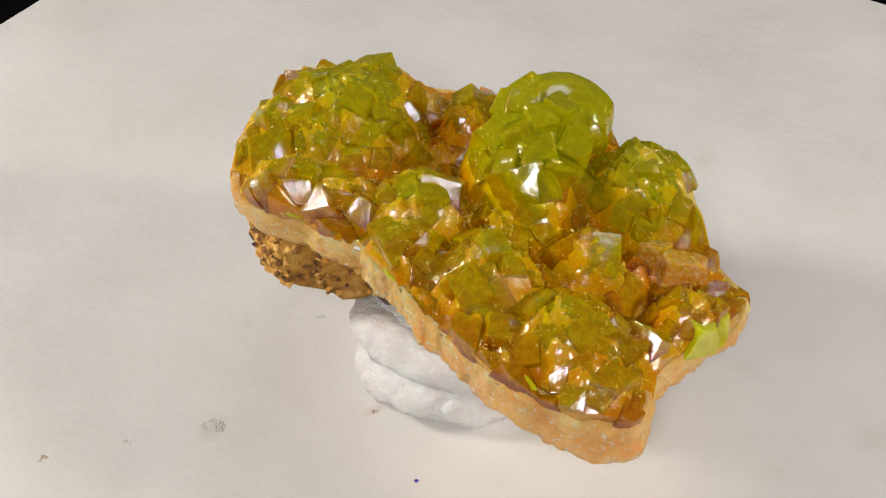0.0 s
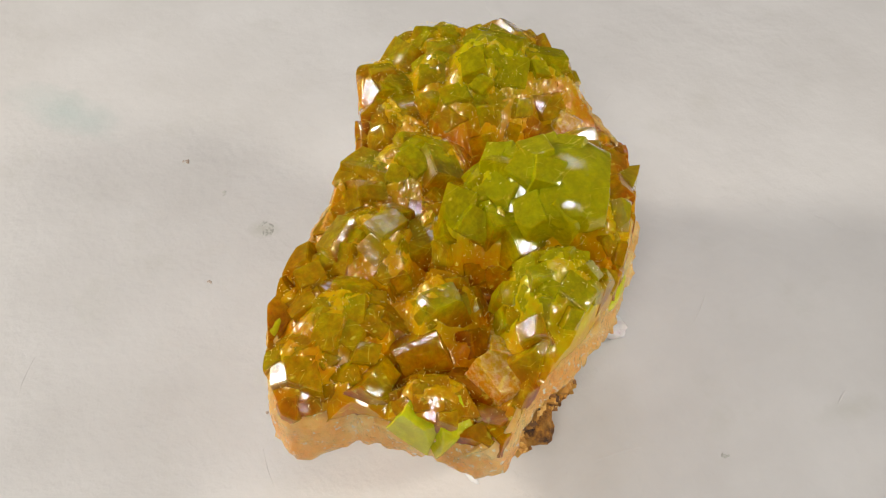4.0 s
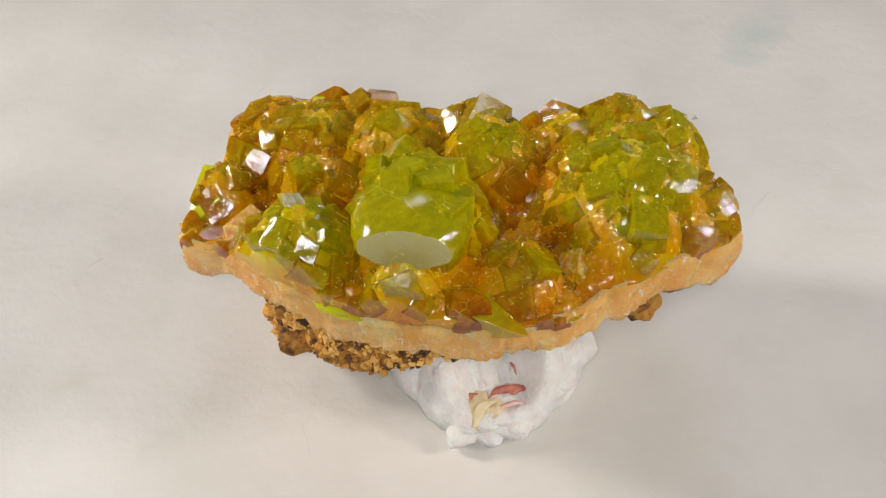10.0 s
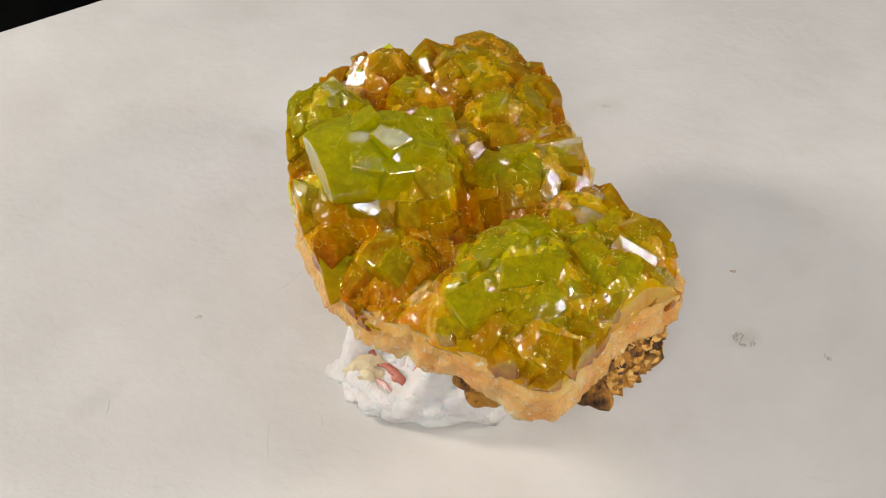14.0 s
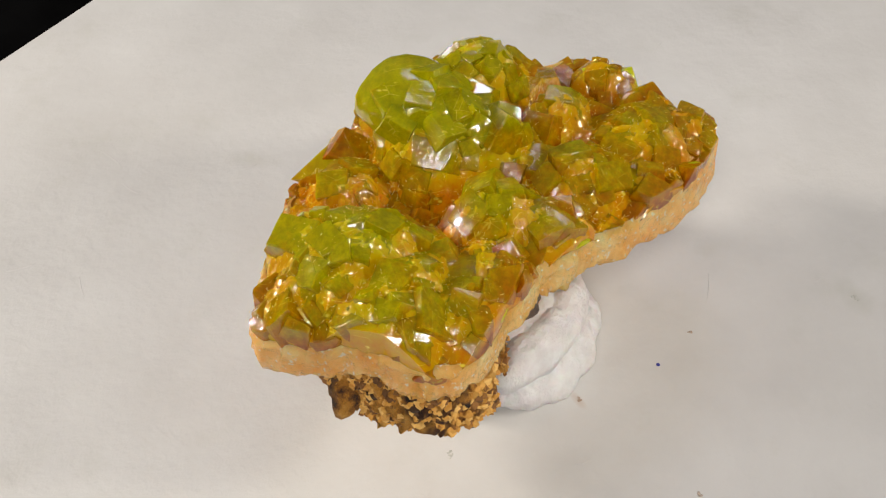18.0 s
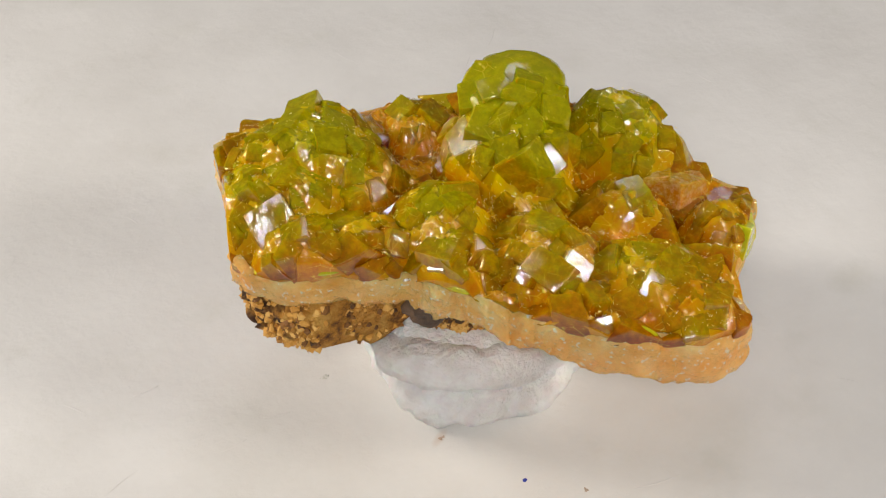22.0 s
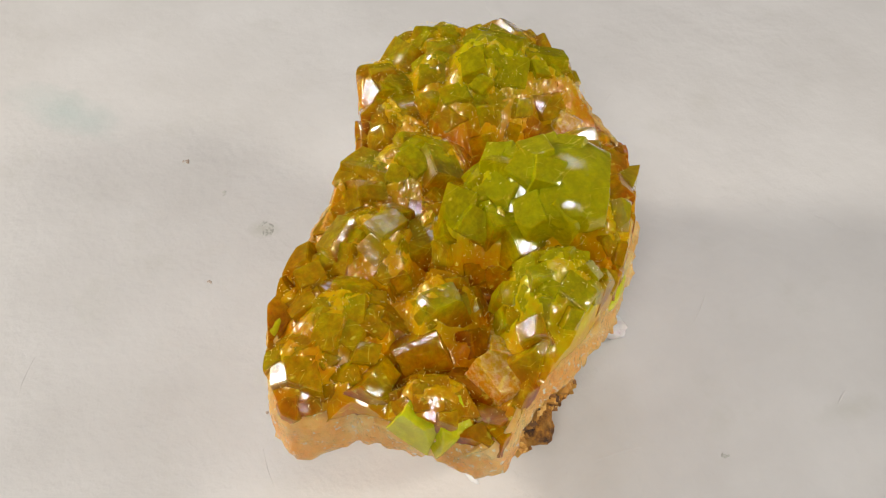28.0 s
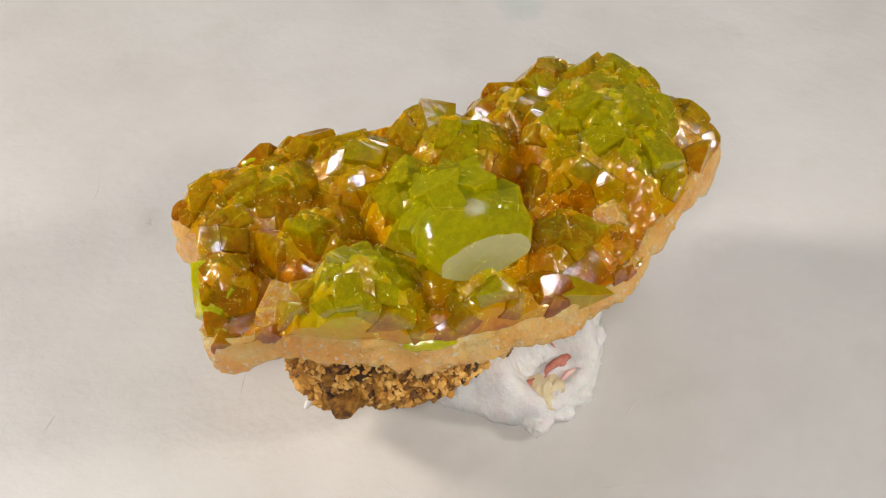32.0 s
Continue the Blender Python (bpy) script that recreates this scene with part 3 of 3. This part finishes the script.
SLAB = [((0, 0, 1.0), (0.08, -0.05, 1)), ((1.9, 0, 0), (1, 0.1, 0.12)), ((-1.9, 0, 0), (-1, 0.1, 0.1)), ((0, 1.6, 0), (0.1, 1, 0.1)), ((0, -1.7, 0), (-0.1, -1, 0.1)), ((1.3, -1.2, 0.6), (1, -1, 1.0)), ((0, 0, -2.6), (0, 0, -1))]
for at, size, turn, g in (((7.6, -0.2, 28.6), 6, (28, 0, 10), 0.8), ((3.6, 2.2, 28.9), 6, (10, -30, 40), 0.6), ((11.6, 0.8, 28.0), 6, (30, 18, -15), 0.6), ((13.6, 4.0, 28.4), 6, (8, 32, 30), 0.5), ((5.0, 6.8, 28.9), 6, (-15, -24, 70), 0.7),
                          ((8.4, 2.4, 30.6), 5, (16, -4, 25), 0.9), ((10.2, 3.8, 30.7), 5, (14, 12, 62), 0.7), ((6.6, 4.6, 30.5), 5, (2, -14, -10), 0.8), ((7.2, 8.2, 29.8), 5, (-10, -20, 35), 0.6)):
    lone(at, SLAB, M_BIG, "olive block beside the largest crystal", size, g, turn)

# frosted plates, bright lime crystals and flakes, and a wedge that stands out over the rim
LUMP = [((0, 0, 1.5), (0.2, 0.3, 1)), ((1.9, 0, 0), (1, 0.1, 0.3)), ((-1.9, 0, 0), (-1, 0.3, 0.2)), ((0, 1.8, 0), (0.1, 1, 0.4)), ((0, -1.9, 0), (0.3, -1, 0.2)), ((1.1, -1.1, 0.5), (1, -1, 0.8))]


def chip(at, size, shape, turn, seed, mat, label):
    bm = pebble(size, seed, shape, 0.32, 3)
    ob = part("chip", bm, mat, mineral, label)
    ob.matrix_basis = pose(at[0] * MM, at[1] * MM, at[2] * MM, *turn)
    return tinted(ob, 0.4)


PLATE = [((0, 0, 0.8), (0.06, -0.04, 1)), ((2.7, 0, 0), (1, 0.2, 0.15)), ((-2.6, 0, 0), (-1, 0.15, 0.1)), ((0, 2.2, 0), (0.15, 1, 0.1)), ((0, -2.3, 0), (-0.2, -1, 0.1)), ((1.9, -1.6, 0.6), (1, -0.9, 0.5)), ((0, 0, -2.2), (0, 0, -1))]
lone((22.4, -9.2, 20.5), PLATE, M_FROST, "amber crystal face with a frosted sparkling skin", 8, 0.1, (-4, 16, 20))
lone((20.2, -7.6, 20.7), SLAB, M_FROST, "amber crystal face with a frosted sparkling skin", 6, 0.1, (-10, 10, 60))
lone((-5.6, 16.6, 22.3), PLATE, M_FROST, "pale frosted crystal face", 8, 0.5, (-42, 0, 8))
lone((-12.4, 17.4, 24.2), SLAB, M_FROST, "pale frosted crystal face", 6, 0.5, (-40, -6, 30))
lone((22.6, -18.6, 20.4), SLAB, M_LIME, "bright lime-green crystal on the rim", 6, 0.8, (6, 24, 40))
lone((24.2, -16.4, 19.9), SLAB, M_LIME, "bright lime-green crystal on the rim", 6, 0.8, (-8, 30, 5))
chip((-18.8, -2.2, 22.8), 1.6, (1.5, 0.7, 0.5), (-20, 6, -24), 1, M_LIME, "pale lime flake on the broken edge")
chip((-16.8, -2.9, 22.5), 1.1, (1.3, 0.8, 0.5), (-20, 6, -30), 6, M_LIME, "pale lime flake on the broken edge")
chip((19.0, 6.2, 20.2), 1.5, (1.9, 0.6, 0.4), (40, 0, 125), 2, M_LIME, "pale lime flake on the broken edge")
chip((4.6, -25.2, 20.8), 1.2, (1.6, 0.6, 0.5), (-20, 10, -45), 3, M_LIME, "pale lime flake on the broken edge")
chip((-8.2, -11.4, 22.2), 1.0, (1.6, 0.6, 0.5), (-20, 10, -50), 4, M_LIME, "pale lime flake on the broken edge")
chip((10.5, -28.2, 20.2), 1.1, (1.8, 0.6, 0.5), (-20, 0, -10), 5, M_LIME, "pale lime flake on the broken edge")
lone((5.8, 16.6, 20.3), [((0, 0, 1.3), (-0.1, 0.25, 1)), ((2.0, 0, 0), (1, 0.62, 0)), ((-1.7, 0, 0), (-1, 0.45, 0)), ((0, -2.5, 0), (0, -1, 0)), ((0, 0, -0.8), (0.0, 0.35, -1))], M_BIG, "olive wedge that juts over the rim", 8, 0.5, (0, 0, 12))
lone((26.2, -13.4, 17.2), LUMP, M_CRUST, "yellowish broken corner of the crust", 5, 0.3, (20, 30, 60))

# ---- rock ----
BASE = outline([(-25.2, 3.2), (-20, -2.6), (-17, -3.6), (-14.5, -2.0), (-9, -2.6), (-2, -7), (9, -13), (17, -13.5), (20.6, -10.5), (21.6, -6), (19.6, -1.6), (17, 2.4), (14, 5.4), (9.4, 8), (5, 9), (0, 10.4), (-5, 13), (-12, 16.2), (-18.5, 15.4), (-21.8, 12), (-24.4, 7)])
rings = []
for k, f in ((0.25, 0), (0.5, 0), (0.7, 0), (0.84, 0), (0.93, 0.06), (0.96, 0.10), (0.975, 0.16), (0.985, 0.22), (0.99, 0.28), (1.0, 0.34), (1.0, 0.4), (1.0, 0.46), (1.0, 0.52), (1.0, 0.58), (1.0, 0.64), (1.0, 0.70), (0.99, 0.76), (0.985, 0.82), (0.98, 0.88), (0.97, 0.94), (0.97, 1.0), (0.5, 1.0)):
    ring = []
    for a in ANGLES:
        c, s = math.cos(a), math.sin(a)
        r = BASE(a) * k
        x, y = c * r, s * r
        low = 6.4 - 0.155 * x + 0.12 * max(0.0, y) + 3.0 * math.exp(-((x + 5) ** 2 + (y + 7) ** 2) / 70)
        z = low + f * (plane(x, y) - 4.0 - low)
        push = 1.4 * fuzz(x, y, z, 5, 5) + 1.2 * abs(fuzz(x, y, z + 40, 1.5, 4)) - 2.2 * max(0.0, fuzz(x, y, z + 80, 2.2, 3) - 0.12)
        ring.append((x + c * push, y + s * push, z + (0.8 * fuzz(x + 30, y, z, 4, 4) if f < 1 else 0)))
    rings.append(ring)
part("matrix", loft(rings), M_ROCK, mineral, "crumbly ochre and dark brown rock under the crust", smooth=True)

# loose-looking grains and a dark lump that cling to the rock
grain = random.Random(5)
crumbs = bmesh.new()
bmesh.ops.create_icosphere(crumbs, subdivisions=1, radius=1)
ball = [v.co.copy() for v in crumbs.verts]
tris = [[v.index for v in f.verts] for f in crumbs.faces]
crumbs.free()
verts, faces = [], []
for k in range(4500):
    a = grain.uniform(0, math.tau)
    c, s, r = math.cos(a), math.sin(a), BASE(a)
    low, high = 6.4 - 0.155 * c * r + 0.12 * max(0.0, s * r), plane(c * r, s * r) - 4.2
    f = grain.uniform(0.16, 0.95)
    z, r = low + f * (high - low), r * (1 - 0.05 * abs(2 * f - 1) ** 3)
    r += 1.4 * fuzz(c * r, s * r, z, 5, 5) + 0.2
    size, i = grain.uniform(0.2, 0.5) * grain.uniform(0.6, 1.3), len(verts)
    verts += [(Vector((c * r, s * r, z)) + q * size * grain.uniform(0.4, 1.5)) * MM for q in ball]
    faces += [[i + j for j in t] for t in tris]
me = bpy.data.meshes.new("grain")
me.from_pydata(verts, [], faces)
me.materials.append(M_GRAIN)
ob = new("grain", me)
ob.parent = mineral
tagged(ob, "crumbly ochre grains on the rock", kind="stuff")
for x, y, z, size, mat, label in ((-20.6, 12.6, 14.6, 2.2, M_ROCK, "tan rock knob"), (-10.0, 18.0, 15.4, 1.4, M_ROCK, "ochre rock knob"), (-15.5, 16.8, 14.6, 1.6, M_ROCK, "ochre rock knob"), (-8.6, -5.6, 14.2, 2.0, M_DARKROCK, "dark lump in the rock"), (-22.8, 4.6, 12.6, 2.0, M_ROCK, "ochre rock knob"),
                                  (19.6, -4.6, 6.4, 2.4, M_ROCK, "ochre rock knob"), (-11.5, 17.5, 13.5, 1.8, M_ROCK, "ochre rock knob")):
    part("rock_knob", shifted(pebble(size, x, (1.2, 1, 0.9), 0.45, 3), x, y, z), mat, mineral, label, smooth=True)

# ---- putty ----
putty = empty("putty", "white putty lump pressed onto the tile under the rock", "putty")
PUT = outline([(-12.8, -2.4), (-11.3, -6.6), (-9.4, -9.8), (-4.9, -12.6), (2, -13.8), (8, -12), (11.5, -6), (12, 1), (11.5, 7), (11, 11), (9.3, 14.6), (5.9, 16.6), (2.3, 17.2), (-2.5, 16), (-5.8, 13.8), (-9.6, 9.2), (-13, 3)])
rings = []
for k, z in ((0.3, 0), (0.93, 0), (0.975, 0.3), (1.0, 1.2), (1.0, 2.4), (0.98, 3.8), (0.94, 5.4), (0.88, 7.0), (0.8, 8.2), (0.66, 8.8), (0.45, 9), (0.2, 9)):
    ring = []
    for a in ANGLES[::2]:
        c, s = math.cos(a), math.sin(a)
        r = PUT(a) * k
        x, y = c * r, s * r
        low = max(0.0, 1 - math.hypot(x - 4, y - 12.5) / 6.0)
        zz = z * (1 - 0.62 * min(1, low * 2)) if z > 1.5 else z
        push = 0.7 * fuzz(x, y, z, 3.2, 5) if z > 0 else 0
        ring.append((x + c * push, y + s * push, zz + (0.3 * fuzz(x, y, zz + 9, 3, 3) if z > 1 else 0)))
    rings.append(ring)
part("lump", loft(rings), M_PUTTY, putty, smooth=True)


def rope(name, points, radius, mat, label="", wob=0.3, flat=1.0):
    path = smooth_path(points, 7)
    n = len(path) - 1
    radii = [radius * (0.35 + 0.65 * min(1, 4 * min(i, n - i) / n)) for i in range(n + 1)]
    return part(name, tube(path, radii, wob, 16, flat), mat, putty, label, smooth=True)


rope("fold", [(-12.4, 1.5, 5.0), (-11.2, -4.5, 6.0), (-6.5, -9.2, 6.2), (-0.5, -11.6, 5.6), (5.5, -12.0, 4.2)], 2.7, M_PUTTY)
rope("fold", [(-12.6, -2.0, 2.0), (-11.4, -6.8, 2.2), (-8.6, -10.2, 2.3), (-4.5, -12.2, 2.2), (2.0, -13.0, 1.8), (7, -11.6, 1.6)], 2.5, M_PUTTY)
rope("fold", [(-10.5, 7.5, 2.6), (-6.5, 11.5, 3.0), (-2.0, 12.5, 4.4)], 2.6, M_PUTTY)
for x, y, z, size in ((9.6, 14.0, 1.4, 1.5), (3.6, 16.2, 1.4, 1.7), (0.2, 15.4, 1.8, 1.6), (6.6, 15.4, 1.2, 1.4), (-3.0, 13.6, 3.4, 2.0)):
    part("knob", shifted(pebble(size, x, (1.2, 1, 0.7), 0.45, 3), x, y, z), M_PUTTY, putty, smooth=True)
rope("fold", [(-9.9, 9.2, 2.4), (-7.2, 12.2, 1.8), (-3.6, 14.6, 1.5), (0.0, 15.8, 1.4)], 1.1, M_PUTTY, "thin pressed-out lip of the putty")
rope("fold", [(10.2, 7.6, 1.6), (9.8, 11.4, 2.2), (6.8, 14.6, 2.4), (2.4, 15.6, 2.4), (-2.4, 14.6, 3.0), (-5.8, 12.0, 4.4), (-7.6, 8.2, 6.2)], 1.15, M_PUTTY, "thin pressed-out lip of the putty")
for k, (x, y) in enumerate(((-11.0, -6.4), (-6.0, -11.2), (-1.0, -13.0))):
    part("knob", shifted(pebble(2.7, k + 3, (1, 1, 0.8), 0.25, 3), x, y, 2.0), M_PUTTY, putty, smooth=True)
for k in range(11):
    t = k / 10
    rope("crease", [(-0.5 + 8.8 * t, 11.8 - 1.2 * t, 3.0), (-0.2 + 8.2 * t, 10.2 - 1.8 * t, 4.2), (0.4 + 7.0 * t, 7.6 - 1.2 * t, 6.8)], 0.50 + 0.12 * (k % 3), M_PUTTY, wob=0.6)
rope("stain", [(9.0, 8.6, 3.4), (7.6, 10.2, 3.6), (6.4, 11.6, 3.6), (5.2, 12.6, 3.5)], 0.5, M_STAIN, "dark red stain in the putty", 0.9, 0.6)
rope("stain", [(5.2, 12.6, 3.4), (4.0, 12.4, 3.8), (2.2, 13.0, 3.7), (0.4, 13.4, 3.5), (-1.4, 12.8, 3.7)], 0.30, M_STAIN, "dark red stain in the putty", 0.9)
rope("stain", [(2.8, 13.1, 3.5), (1.6, 13.4, 3.6), (0.7, 13.9, 3.3)], 0.65, M_STAIN, "dark red stain in the putty", 0.9, 0.6)
rope("stain", [(4.8, 14.2, 3.1), (3.2, 14.5, 3.2), (2.0, 15.0, 3.1), (0.2, 15.0, 3.2)], 0.30, M_PINK, "pinkish stain in the putty", 0.9)
rope("stain", [(0.4, 9.2, 5.2), (0.6, 10.8, 4.4), (0.9, 11.8, 3.9)], 0.40, M_STAIN, "dark red stain in the putty", 0.9, 0.6)
rope("stain", [(-11.6, -4.6, 4.4), (-9.2, -8.2, 4.6), (-5.2, -11.0, 4.4), (1.0, -12.7, 3.8)], 0.30, M_PINK, "faint red stain in a fold", 0.9)
for x, y, size, turn in ((8.9, 10.6, 1.5, 80), (8.4, 12.2, 1.7, 60), (7.0, 13.3, 1.7, 30), (5.6, 13.9, 1.4, 10)):
    part("flake", shifted(pebble(size, x, (1.2, 0.85, 0.6), 0.7, 3), x, y, 3.0, turn), M_BEIGE, putty, "beige mineral flake pressed into the putty")

# ---- marks on the tile ----
part("paint_speck", shifted(pebble(0.27, 2, (1, 0.8, 0.25), 0.4), -6.4, -22.0, 0.02), M_BLUE, tile, "tiny blue paint speck")
def dirt(x, y, r, count, mat, label, seed, big=1.0):
    """A patch of dirt: flat crumbs close together."""
    d = random.Random(seed)
    bm = bmesh.new()
    for k in range(count):
        a, q = d.uniform(0, math.tau), r * d.random() ** 0.7
        bmesh.ops.create_icosphere(bm, subdivisions=1, radius=1, matrix=pose((x + q * math.cos(a)) * MM, (y + q * math.sin(a) * 0.7) * MM, 0, 0, 0, d.uniform(0, 360)) @ Matrix.Diagonal((d.uniform(0.12, 0.34) * big * MM, d.uniform(0.10, 0.2) * big * MM, 0.03 * MM, 1)))
    tagged(part("smudge", bm, mat, tile, label, smooth=True), kind="stuff")


for k, (x, y, r, count, mat, label) in enumerate(((-29.8, -13.9, 1.5, 26, M_SMUDGE, "grey-green smudge"), (-18.7, 2.6, 0.6, 9, M_SMUDGE, "grey speck"), (-11.4, -12.2, 0.4, 6, M_RUST, "brown speck"), (-48.7, -17.7, 0.6, 7, M_RUST, "brown speck"),
                                                  (-39.4, -15.9, 0.5, 6, M_SMUDGE, "grey speck"), (-24.5, -24.0, 0.5, 5, M_RUST, "brown speck"), (-1.4, -26.5, 0.3, 4, M_RUST, "brown speck"), (3.6, -47.6, 0.9, 10, M_SMUDGE, "grey smudge"), (31, 14, 0.6, 7, M_SMUDGE, "grey speck"))):
    dirt(x, y, r, count, mat, label, k)
mark = random.Random(21)
for k in range(26):
    a, d = mark.uniform(0, math.tau), mark.uniform(20, 70)
    x, y, t, n = d * math.cos(a), d * math.sin(a), mark.uniform(0, math.tau), mark.uniform(0.8, 3.0)
    path = [(x + n * f * math.cos(t + 0.08 * f), y + n * f * math.sin(t + 0.08 * f), 0.0) for f in (-1, -0.5, 0, 0.5, 1)]
    part("scratch", tube(path, [0.02, 0.07, 0.09, 0.06, 0.02], 0.5, 6, 0.5), M_TILE, tile, smooth=True)
for x, y, t in ((17.6, -10.3, 0.6), (16.6, -9.0, 1.2), (18.6, -11.2, 0.2)):
    path = [(x + f * math.cos(t), y + f * math.sin(t), 0.05) for f in (-1.2, -0.4, 0.4, 1.2)]
    part("residue", tube(path, [0.08, 0.3, 0.28, 0.08], 0.8, 8, 0.5), M_CHALK, tile, "white putty residue", smooth=True)


# ---- what turns ----
def motions():
    for thing in (tile, mineral, putty):
        walk(thing, [(i / 2, pose(0, 0, 0, 0, 0, -7.5 * i)) for i in range(65)])


motions()
